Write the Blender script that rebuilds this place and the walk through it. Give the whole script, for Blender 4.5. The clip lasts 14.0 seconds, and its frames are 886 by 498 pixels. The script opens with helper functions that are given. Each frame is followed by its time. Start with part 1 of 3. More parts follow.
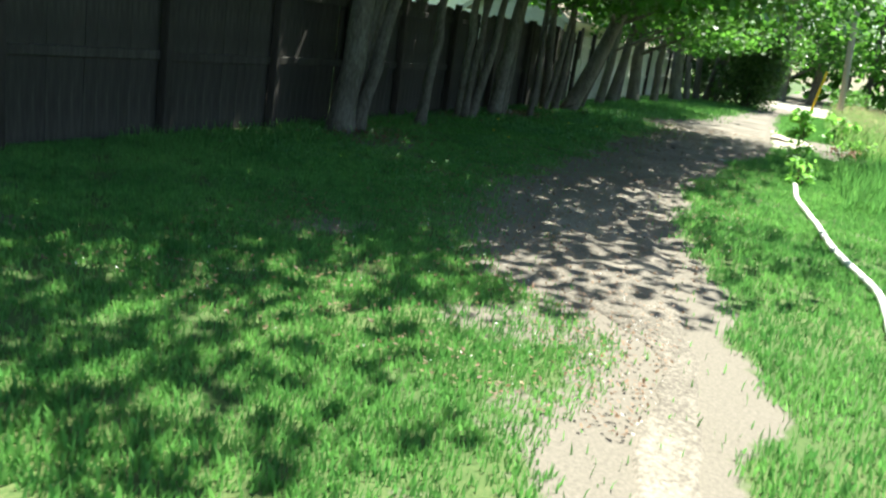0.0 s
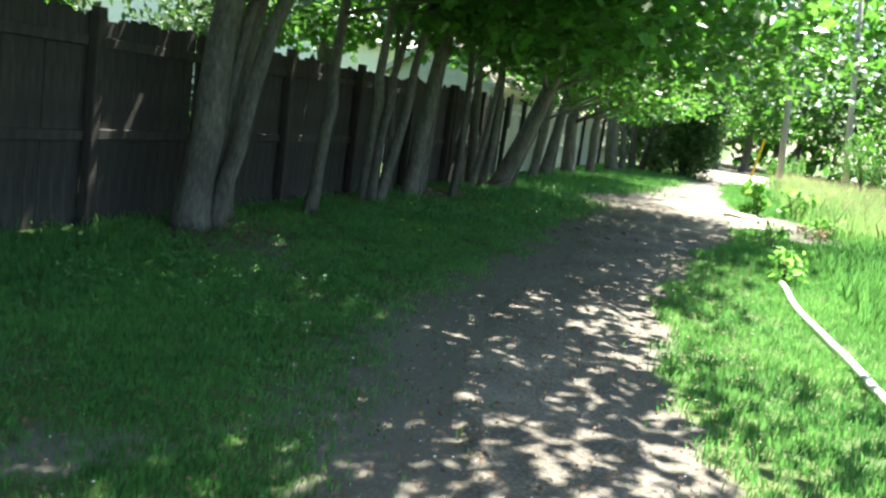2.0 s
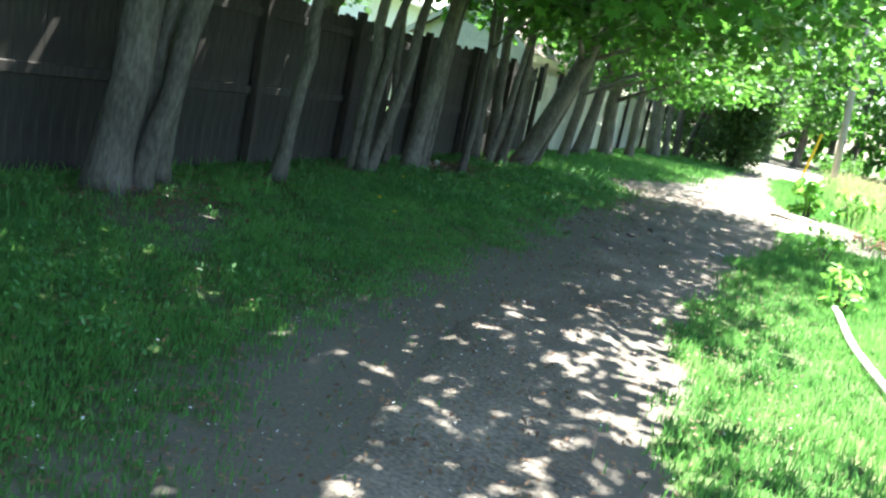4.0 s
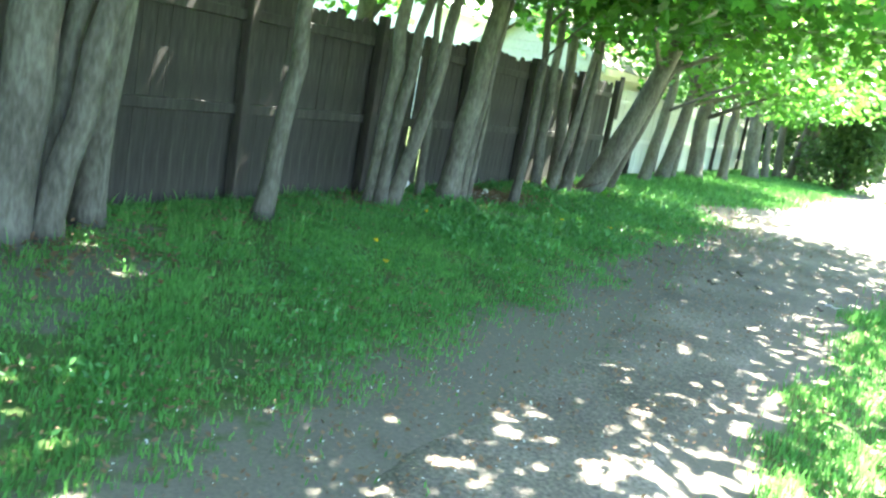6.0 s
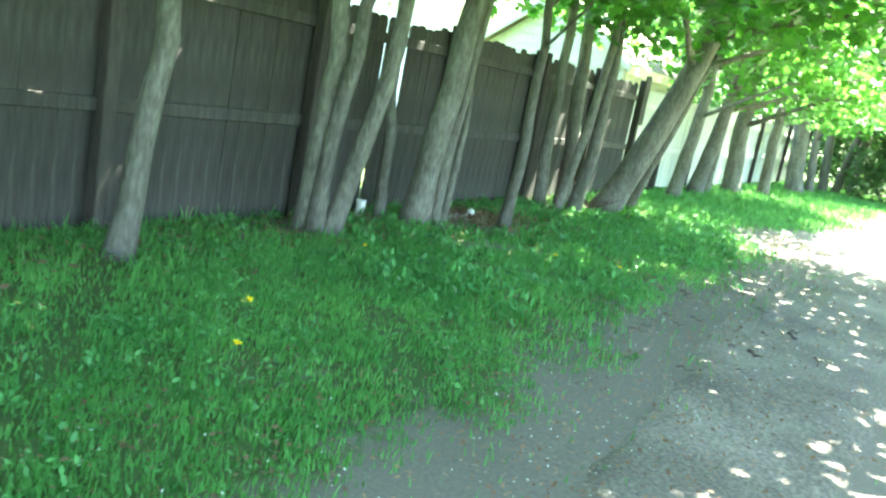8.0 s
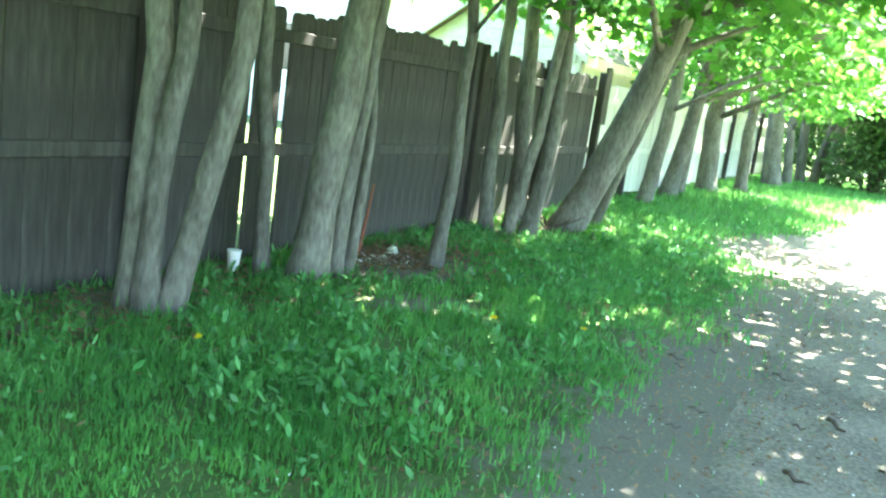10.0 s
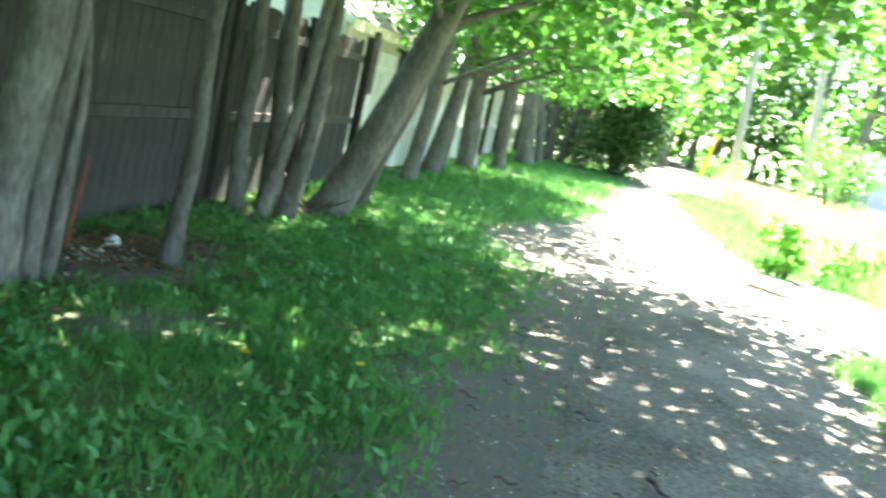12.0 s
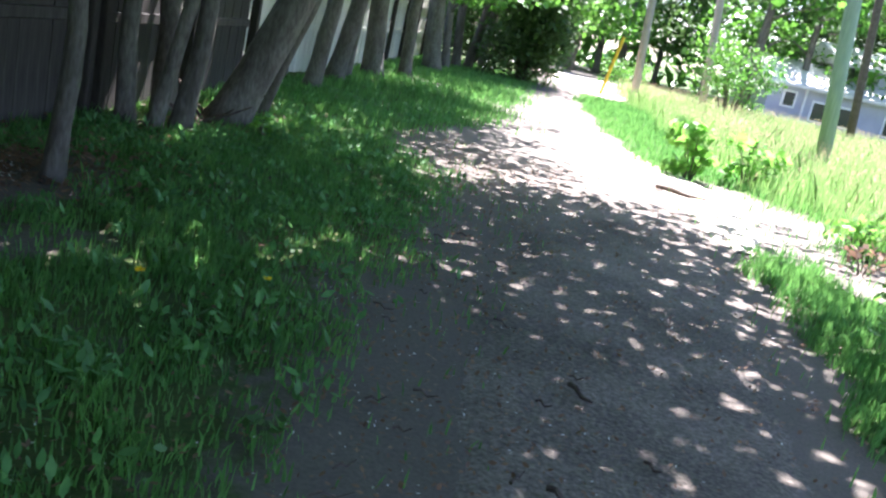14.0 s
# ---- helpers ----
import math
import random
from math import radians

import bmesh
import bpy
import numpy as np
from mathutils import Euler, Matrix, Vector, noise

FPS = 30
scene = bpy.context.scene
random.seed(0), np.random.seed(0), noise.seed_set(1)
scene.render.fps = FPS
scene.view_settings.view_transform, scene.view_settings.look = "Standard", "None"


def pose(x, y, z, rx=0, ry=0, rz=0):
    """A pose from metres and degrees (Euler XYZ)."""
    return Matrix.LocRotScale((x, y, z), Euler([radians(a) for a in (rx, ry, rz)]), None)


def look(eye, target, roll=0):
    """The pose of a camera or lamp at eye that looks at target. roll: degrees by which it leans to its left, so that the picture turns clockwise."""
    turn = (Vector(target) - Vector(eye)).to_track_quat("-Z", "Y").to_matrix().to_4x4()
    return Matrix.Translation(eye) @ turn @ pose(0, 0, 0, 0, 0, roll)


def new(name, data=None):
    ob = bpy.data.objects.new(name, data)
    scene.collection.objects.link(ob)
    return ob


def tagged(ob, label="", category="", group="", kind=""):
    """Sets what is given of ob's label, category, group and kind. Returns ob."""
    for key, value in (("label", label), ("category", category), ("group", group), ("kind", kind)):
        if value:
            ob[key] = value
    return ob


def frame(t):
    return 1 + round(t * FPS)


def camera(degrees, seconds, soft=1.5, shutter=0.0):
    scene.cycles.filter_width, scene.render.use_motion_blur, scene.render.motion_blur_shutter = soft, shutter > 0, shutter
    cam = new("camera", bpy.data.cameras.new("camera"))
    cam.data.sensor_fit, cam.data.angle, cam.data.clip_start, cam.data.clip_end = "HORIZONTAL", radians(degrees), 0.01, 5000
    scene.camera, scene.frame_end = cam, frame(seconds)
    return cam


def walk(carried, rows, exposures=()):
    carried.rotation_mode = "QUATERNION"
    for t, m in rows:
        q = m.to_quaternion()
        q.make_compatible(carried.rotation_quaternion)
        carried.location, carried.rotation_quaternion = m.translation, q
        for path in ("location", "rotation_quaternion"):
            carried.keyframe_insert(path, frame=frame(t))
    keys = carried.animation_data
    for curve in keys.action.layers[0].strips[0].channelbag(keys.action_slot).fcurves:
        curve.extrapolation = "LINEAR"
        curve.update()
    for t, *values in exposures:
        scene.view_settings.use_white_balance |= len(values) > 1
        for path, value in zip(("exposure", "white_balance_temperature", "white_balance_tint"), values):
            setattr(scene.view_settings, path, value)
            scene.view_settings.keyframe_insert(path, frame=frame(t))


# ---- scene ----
cam = camera(54, 14.0, soft=2.4, shutter=0.25)


def stand(x, y, z, yaw, pitch, roll):
    a, p = radians(yaw), radians(pitch)
    ahead = Vector((-math.sin(a) * math.cos(p), math.cos(a) * math.cos(p), math.sin(p)))
    return look((x, y, z), Vector((x, y, z)) + ahead, roll)


# PATH
walk(cam, [
    (0, stand(1.376, -12.125, 1.426, 21.62, -14.07, 8.15)),
    (0.5, stand(1.045, -11.378, 1.425, 20.89, -15.07, 14.31)),
    (1, stand(0.837, -10.592, 1.424, 21.79, -8.43, 5.22)),
    (1.5, stand(0.693, -9.973, 1.420, 21.56, -10.26, 10.28)),
    (2, stand(0.649, -9.346, 1.419, 17.93, -9.15, 7.78)),
    (2.5, stand(0.577, -8.788, 1.408, 16.56, -10.22, 12.28)),
    (2.7, stand(0.558, -8.587, 1.396, 17.79, -9.72, 12.80)),
    (4.8, stand(0.632, -6.997, 1.379, 22.53, -12.23, 10.81)),
    (5, stand(0.588, -6.781, 1.376, 24.35, -11.48, 10.89)),
    (5.5, stand(0.541, -6.225, 1.359, 26.02, -8.80, 6.94)),
    (6, stand(0.439, -5.720, 1.354, 26.68, -10.97, 10.19)),
    (6.5, stand(0.362, -5.158, 1.361, 26.60, -9.09, 7.80)),
    (7, stand(0.244, -4.650, 1.358, 28.87, -12.24, 10.06)),
    (7.5, stand(0.077, -4.105, 1.365, 27.24, -11.46, 8.08)),
    (8, stand(-0.034, -3.583, 1.354, 28.91, -11.08, 10.72)),
    (8.5, stand(-0.188, -3.060, 1.375, 28.19, -12.07, 8.48)),
    (8.7, stand(-0.235, -2.848, 1.368, 27.34, -8.85, 8.12)),
    (10.8, stand(-0.879, -1.052, 1.401, 26.81, -11.33, 7.72)),
    (11, stand(-0.910, -0.916, 1.392, 25.63, -9.53, 7.58)),
    (11.5, stand(-0.944, -0.645, 1.392, 23.77, -10.66, 7.85)),
    (12, stand(-1.169, -0.627, 1.416, 10.23, -10.12, 12.55)),
    (12.5, stand(-1.169, -0.627, 1.433, 1.69, -10.11, 14.13)),
    (13, stand(-1.179, -0.624, 1.430, 1.26, -11.52, 14.08)),
    (13.5, stand(-1.222, -0.598, 1.410, 2.41, -12.91, 14.89)),
    (14, stand(-1.203, -0.433, 1.358, 2.98, -14.66, 12.50)),
], exposures=((0, 2.0, 6400, 0), (0.9, 2.0, 6400, 0), (1.3, 2.6, 6400, 3), (2.0, 2.55, 6400, 4), (2.7, 2.6, 6300, 5), (4.8, 3.6, 6100, 8), (5.5, 4.25, 6250, 4), (7.0, 4.8, 6450, -5), (8.7, 5.15, 6450, -6), (11.0, 5.0, 6200, 1), (11.6, 4.95, 6100, 3), (12.2, 3.6, 6450, 9), (12.6, 2.65, 5950, 25), (13.5, 2.65, 5900, 25), (14, 2.85, 5850, 25)))
# PATH END

# ---- daylight ----
SUN_TO = Vector((-0.12, -0.52, -1.0)).normalized()
world = bpy.data.worlds.new("sky")
scene.world = world
world.use_nodes = True
wn = world.node_tree.nodes
sky = wn.new("ShaderNodeTexSky")
sky.sky_type, sky.sun_disc = "NISHITA", False
sky.sun_elevation = math.asin(-SUN_TO.z)
sky.sun_rotation = math.atan2(-SUN_TO.x, -SUN_TO.y)
world.node_tree.links.new(sky.outputs[0], wn["Background"].inputs[0])
wn["Background"].inputs[1].default_value = 0.058
sun = new("sun", bpy.data.lights.new("sun", "SUN"))
sun.data.energy, sun.data.angle, sun.data.color = 5.0, radians(0.55), (1.0, 0.95, 0.86)
sun.matrix_world = look((-20, 0, 30), Vector((-20, 0, 30)) + SUN_TO)


# ---- materials ----
def mat(name, ca, cb, scale=3.0, rough=0.8, bump=0.3, fine=40.0, stretch=(1, 1, 1), translucent=0.0, per_piece=0.0, metal=0.0, island=False, cc=None):
    m = bpy.data.materials.new(name)
    m.use_nodes = True
    nt = m.node_tree
    n, l = nt.nodes, nt.links
    b = n["Principled BSDF"]
    co = n.new("ShaderNodeTexCoord")
    mp = n.new("ShaderNodeMapping")
    mp.inputs["Scale"].default_value = stretch
    l.new(co.outputs["Object"], mp.inputs[0])
    big, small = n.new("ShaderNodeTexNoise"), n.new("ShaderNodeTexNoise")
    big.inputs["Scale"].default_value, small.inputs["Scale"].default_value = scale, fine
    big.inputs["Detail"].default_value, small.inputs["Detail"].default_value = 6, 4
    l.new(mp.outputs[0], big.inputs["Vector"])
    l.new(mp.outputs[0], small.inputs["Vector"])
    mx = n.new("ShaderNodeMath")
    mx.operation = "MULTIPLY_ADD"
    mx.inputs[1].default_value = 0.55
    l.new(small.outputs[0], mx.inputs[0])
    half = n.new("ShaderNodeMath")
    half.operation = "MULTIPLY"
    half.inputs[1].default_value = 0.5
    l.new(big.outputs[0], half.inputs[0])
    l.new(half.outputs[0], mx.inputs[2])
    ramp = n.new("ShaderNodeValToRGB")
    ramp.color_ramp.elements[0].position, ramp.color_ramp.elements[1].position = 0.36, 0.68
    ramp.color_ramp.elements[0].color, ramp.color_ramp.elements[1].color = (*ca, 1), (*cb, 1)
    if cc:
        e = ramp.color_ramp.elements.new(0.52)
        e.color = (*cc, 1)
    l.new(mx.outputs[0], ramp.inputs[0])
    colour = ramp.outputs[0]
    if per_piece:
        hs = n.new("ShaderNodeHueSaturation")
        if island:
            src = n.new("ShaderNodeNewGeometry").outputs["Random Per Island"]
        else:
            src = n.new("ShaderNodeObjectInfo").outputs["Random"]
        mr = n.new("ShaderNodeMapRange")
        mr.inputs[3].default_value, mr.inputs[4].default_value = 1 - per_piece, 1 + per_piece
        l.new(src, mr.inputs[0])
        l.new(mr.outputs[0], hs.inputs["Value"])
        l.new(colour, hs.inputs["Color"])
        colour = hs.outputs[0]
    l.new(colour, b.inputs["Base Color"])
    b.inputs["Roughness"].default_value, b.inputs["Metallic"].default_value = rough, metal
    b.inputs["Specular IOR Level"].default_value = 0.3
    if bump:
        bp = n.new("ShaderNodeBump")
        bp.inputs["Strength"].default_value, bp.inputs["Distance"].default_value = bump, 0.02
        l.new(mx.outputs[0], bp.inputs["Height"])
        l.new(bp.outputs[0], b.inputs["Normal"])
    if translucent:
        tr, mix = n.new("ShaderNodeBsdfTranslucent"), n.new("ShaderNodeMixShader")
        bright = n.new("ShaderNodeHueSaturation")
        bright.inputs["Value"].default_value, bright.inputs["Saturation"].default_value = 2.2, 1.0
        bright.inputs["Hue"].default_value = 0.495
        l.new(colour, bright.inputs["Color"])
        l.new(bright.outputs[0], tr.inputs[0])
        mix.inputs[0].default_value = translucent
        l.new(b.outputs[0], mix.inputs[1])
        l.new(tr.outputs[0], mix.inputs[2])
        l.new(mix.outputs[0], n["Material Output"].inputs[0])
    return m


M_SOIL = mat("lawn_soil", (0.036, 0.072, 0.018), (0.105, 0.125, 0.045), 0.8, 0.95, 0.12, 55, cc=(0.060, 0.098, 0.027))
M_DIRT = mat("dirt", (0.064, 0.055, 0.045), (0.265, 0.230, 0.190), 1.3, 0.95, 0.7, 48, cc=(0.145, 0.126, 0.104))


def worn_lawn():
    """The lawn's earth, going over into bare dirt where feet have worn it."""
    m = M_SOIL
    n, l = m.node_tree.nodes, m.node_tree.links
    b = n["Principled BSDF"]
    green = b.inputs["Base Color"].links[0].from_socket
    wear, co = n.new("ShaderNodeAttribute"), n.new("ShaderNodeTexCoord")
    wear.attribute_name = "wear"
    grain, fine = n.new("ShaderNodeTexNoise"), n.new("ShaderNodeTexNoise")
    grain.inputs["Scale"].default_value, fine.inputs["Scale"].default_value = 9, 55
    grain.inputs["Detail"].default_value = fine.inputs["Detail"].default_value = 8
    fine.inputs["Roughness"].default_value = 0.7
    for t in (grain, fine):
        l.new(co.outputs["Object"], t.inputs["Vector"])
    add = n.new("ShaderNodeMath")
    add.operation = "ADD"
    l.new(wear.outputs["Fac"], add.inputs[0])
    l.new(grain.outputs[0], add.inputs[1])
    cut = n.new("ShaderNodeMapRange")
    cut.inputs[1].default_value, cut.inputs[2].default_value = 0.88, 1.12
    l.new(add.outputs[0], cut.inputs[0])
    dirt = n.new("ShaderNodeValToRGB")
    dirt.color_ramp.elements[0].position, dirt.color_ramp.elements[1].position = 0.3, 0.7
    dirt.color_ramp.elements[0].color, dirt.color_ramp.elements[1].color = (0.100, 0.088, 0.072, 1), (0.185, 0.161, 0.133, 1)
    l.new(fine.outputs[0], dirt.inputs[0])
    mix = n.new("ShaderNodeMix")
    mix.data_type = "RGBA"
    l.new(cut.outputs[0], mix.inputs[0])
    l.new(green, mix.inputs[6])
    l.new(dirt.outputs[0], mix.inputs[7])
    l.new(mix.outputs[2], b.inputs["Base Color"])


worn_lawn()
# Sand colour is lightened to carry some of the sun's glare.
M_SAND = mat("sand", (0.38, 0.33, 0.26), (0.60, 0.54, 0.44), 2.0, 0.95, 0.6, 60)
M_GRASS = mat("grass_blades", (0.050, 0.160, 0.038), (0.140, 0.310, 0.075), 0.9, 0.55, 0, 8, translucent=0.3, per_piece=0.35, island=True)
M_MEADOW = mat("meadow_blades", (0.12, 0.26, 0.065), (0.30, 0.41, 0.15), 0.7, 0.6, 0, 8, translucent=0.3, per_piece=0.35, island=True)
M_SEED = mat("seed_heads", (0.30, 0.24, 0.14), (0.46, 0.38, 0.24), 3, 0.8, 0, 8, translucent=0.2, per_piece=0.3, island=True)
M_WEED = mat("weed_leaves", (0.045, 0.15, 0.040), (0.11, 0.26, 0.075), 3, 0.5, 0.1, 30, translucent=0.25, per_piece=0.3, island=True)
M_SAP = mat("sapling_leaves", (0.08, 0.21, 0.03), (0.16, 0.33, 0.06), 2.0, 0.45, 0, 20, translucent=0.5, per_piece=0.3, island=True)
M_LEAF = mat("maple_leaves", (0.030, 0.105, 0.014), (0.075, 0.18, 0.024), 1.0, 0.4, 0, 20, translucent=0.42, per_piece=0.35, island=True)
M_DLEAF = mat("dark_leaves", (0.034, 0.082, 0.022), (0.08, 0.145, 0.038), 1.0, 0.5, 0, 20, translucent=0.25, per_piece=0.35, island=True)
M_RLEAF = mat("red_leaves", (0.45, 0.05, 0.05), (0.60, 0.12, 0.10), 2.0, 0.5, 0, 20, translucent=0.4, per_piece=0.3, island=True)
M_BLEAF = mat("brown_leaves", (0.11, 0.065, 0.04), (0.22, 0.14, 0.085), 2.0, 0.6, 0, 20, translucent=0.3, per_piece=0.3, island=True)
M_BARK = mat("bark", (0.066, 0.059, 0.049), (0.185, 0.175, 0.150), 7.5, 0.9, 0.8, 38, stretch=(1, 1, 0.32), per_piece=0.20, cc=(0.118, 0.109, 0.091))
M_BROWN = mat("old_brown_boards", (0.024, 0.022, 0.019), (0.070, 0.065, 0.057), 0.9, 0.85, 0.14, 22, stretch=(1.2, 1.2, 0.18), per_piece=0.10, cc=(0.043, 0.039, 0.034))
M_POST = mat("dark_posts", (0.022, 0.019, 0.016), (0.062, 0.053, 0.046), 2.0, 0.85, 0.5, 30, stretch=(1, 1, 0.2), per_piece=0.2)
M_WHITEF = mat("weathered_white_boards", (0.40, 0.40, 0.34), (0.60, 0.60, 0.53), 2.0, 0.7, 0.3, 20, stretch=(1, 1, 0.2), per_piece=0.08)
M_SIDING = mat("pale_siding", (0.40, 0.41, 0.39), (0.52, 0.53, 0.50), 1.5, 0.6, 0.1, 20, per_piece=0.04)
M_CREAM = mat("cream_paint", (0.66, 0.60, 0.44), (0.76, 0.70, 0.54), 2.0, 0.6, 0.1, 25)
M_ROOF = mat("brown_shingles", (0.14, 0.115, 0.09), (0.26, 0.22, 0.18), 4.0, 0.9, 0.5, 60, per_piece=0.2)
M_PROOF = mat("pale_roofing", (0.55, 0.54, 0.52), (0.68, 0.67, 0.65), 3.0, 0.7, 0.3, 40)
M_HOUSE = mat("grey_house_paint", (0.36, 0.37, 0.42), (0.46, 0.47, 0.52), 1.5, 0.7, 0.1, 20)
M_WHITE = mat("white_paint", (0.74, 0.74, 0.72), (0.82, 0.82, 0.80), 3.0, 0.5, 0.1, 25)
M_GREENP = mat("green_treated_wood", (0.20, 0.27, 0.20), (0.30, 0.37, 0.29), 2.0, 0.8, 0.3, 30, stretch=(1, 1, 0.1))
M_GREYP = mat("grey_pole_wood", (0.24, 0.21, 0.18), (0.38, 0.34, 0.30), 2.0, 0.85, 0.3, 30, stretch=(1, 1, 0.1))
M_YELLOW = mat("yellow_plastic", (0.70, 0.42, 0.02), (0.80, 0.52, 0.04), 3.0, 0.4, 0.0, 25)
M_PETAL = mat("yellow_petals", (0.80, 0.58, 0.01), (0.90, 0.70, 0.02), 9.0, 0.6, 0.0, 25)
M_WIRE = mat("black_cable", (0.02, 0.02, 0.02), (0.05, 0.05, 0.05), 3.0, 0.6, 0.0, 25)
M_TWIG = mat("dead_twig", (0.06, 0.045, 0.035), (0.14, 0.11, 0.09), 8.0, 0.9, 0.3, 40)
M_RUST = mat("rusty_metal", (0.16, 0.05, 0.03), (0.28, 0.10, 0.06), 12.0, 0.8, 0.3, 60)
M_PALE = mat("pale_litter", (0.62, 0.60, 0.56), (0.80, 0.78, 0.74), 8.0, 0.6, 0.2, 40)
M_RED = mat("red_brown_leaf_litter", (0.16, 0.085, 0.055), (0.34, 0.20, 0.14), 4.0, 0.95, 0.6, 50)
M_GLASS = bpy.data.materials.new("window_glass")
M_GLASS.use_nodes = True
gb = M_GLASS.node_tree.nodes["Principled BSDF"]
gb.inputs["Base Color"].default_value, gb.inputs["Roughness"].default_value = (0.03, 0.035, 0.04, 1), 0.05
rnd = random.Random(7)
rng = np.random.default_rng(7)


# ---- mesh helpers ----
def mesh_of(name, bm, material, smooth=False):
    me = bpy.data.meshes.new(name)
    bm.to_mesh(me)
    bm.free()
    me.materials.append(material)
    if smooth:
        me.shade_smooth()
    return me


def part(name, bm, material, parent, label="", smooth=False):
    ob = new(name, mesh_of(name, bm, material, smooth) if isinstance(bm, bmesh.types.BMesh) else bm)
    ob.parent = parent
    return tagged(ob, label) if label else ob


def thing(name, label, category, at=(0, 0, 0), group="", kind=""):
    ob = new(name)
    ob.location = at
    return tagged(ob, label, category, group, kind)


def box(bm, lo, hi, bevel=0.0):
    made = bmesh.ops.create_cube(bm, size=1)["verts"]
    lo, hi = Vector(lo), Vector(hi)
    for v in made:
        v.co = Vector([(lo[k] + hi[k]) / 2 + v.co[k] * (hi[k] - lo[k]) for k in range(3)])
    if bevel:
        bmesh.ops.bevel(bm, geom=list({e for v in made for e in v.link_edges}), offset=bevel, segments=1, affect="EDGES")
    return bm


def block(lo, hi, bevel=0.0):
    return box(bmesh.new(), lo, hi, bevel)


def prism(points, axis, lo, hi):
    """A flat outline pushed out along an axis from lo to hi."""
    bm = bmesh.new()
    ends = []
    for d in (lo, hi):
        ends.append([bm.verts.new((d, a, b) if axis == "x" else (a, d, b) if axis == "y" else (a, b, d)) for a, b in points])
    bm.faces.new(ends[0]), bm.faces.new(ends[1][::-1])
    for k in range(len(points)):
        j = (k + 1) % len(points)
        bm.faces.new((ends[0][k], ends[1][k], ends[1][j], ends[0][j]))
    bmesh.ops.recalc_face_normals(bm, faces=bm.faces[:])
    return bm


def tube(bm, spine, radii, sides=10, rough=0.0):
    """A tapered limb along a line of points."""
    rings = []
    for k, p in enumerate(spine):
        ahead = (spine[min(k + 1, len(spine) - 1)] - spine[max(k - 1, 0)]).normalized()
        a = ahead.cross(Vector((0.3, 1, 0.1))).normalized()
        b = ahead.cross(a)
        ring = []
        for s in range(sides):
            w = 2 * math.pi * s / sides
            r = radii[k] * (1 + rough * noise.noise(Vector((math.cos(w) * 1.5, math.sin(w) * 1.5, k * 0.7 + spine[0].y * 3))))
            ring.append(bm.verts.new(p + (a * math.cos(w) + b * math.sin(w)) * r))
        rings.append(ring)
    for r1, r2 in zip(rings, rings[1:]):
        for s in range(sides):
            bm.faces.new((r1[s], r1[(s + 1) % sides], r2[(s + 1) % sides], r2[s]))
    bm.faces.new(rings[-1])
    bm.faces.new(rings[0][::-1])
    bmesh.ops.recalc_face_normals(bm, faces=bm.faces[:])
    return bm


def mesh_np(name, verts, size, material):
    """A mesh of loose polygons that have size corners each, from an array of corners."""
    me = bpy.data.meshes.new(name)
    count = len(verts) // size
    me.vertices.add(len(verts))
    me.vertices.foreach_set("co", np.asarray(verts, np.float32).ravel())
    me.loops.add(len(verts))
    me.loops.foreach_set("vertex_index", np.arange(len(verts), dtype=np.int32))
    me.polygons.add(count)
    me.polygons.foreach_set("loop_start", np.arange(count, dtype=np.int32) * size)
    me.update(calc_edges=True)
    me.materials.append(material)
    return me


MAPLE = np.array([(0, 0), (0.25, -0.12), (0.22, 0.12), (0.5, 0.2), (0.3, 0.42), (0.36, 0.7), (0.13, 0.62), (0, 1.0),
                  (-0.13, 0.62), (-0.36, 0.7), (-0.3, 0.42), (-0.5, 0.2), (-0.22, 0.12), (-0.25, -0.12)])
OVAL = np.array([(0, 0), (0.2, 0.25), (0.24, 0.55), (0, 1.0), (-0.24, 0.55), (-0.2, 0.25)])


def leaves(places, size, shape, tilt=0.5, droop=0.4):
    """Corners of leaves at the places, turned at random about the upright and tilted."""
    n = len(places)
    turn = rng.uniform(0, 2 * np.pi, n)
    pitch = rng.normal(-droop, tilt, n)
    roll = rng.normal(0, tilt, n)
    s = size * rng.uniform(0.6, 1.3, n)
    u = np.stack([np.cos(turn), np.sin(turn), np.zeros(n)], -1)
    v0 = np.stack([-np.sin(turn), np.cos(turn), np.zeros(n)], -1)
    up = np.array([0, 0, 1.0])
    v = v0 * np.cos(pitch)[:, None] + up * np.sin(pitch)[:, None]
    w = np.cross(u, v)
    u2 = u * np.cos(roll)[:, None] + w * np.sin(roll)[:, None]
    out = places[:, None] + (u2[:, None] * shape[None, :, 0, None] + v[:, None] * shape[None, :, 1, None]) * s[:, None, None]
    return out.reshape(-1, 3)


def clump(centres, radius, each, flat=0.6):
    """Places scattered in soft balls round the centres."""
    c = np.repeat(np.asarray(centres), each, 0)
    d = rng.normal(0, 1, c.shape)
    d *= (radius * rng.uniform(0.3, 1.0, len(c)) ** 0.5 / np.linalg.norm(d, axis=1))[:, None]
    return c + d * (1, 1, flat)


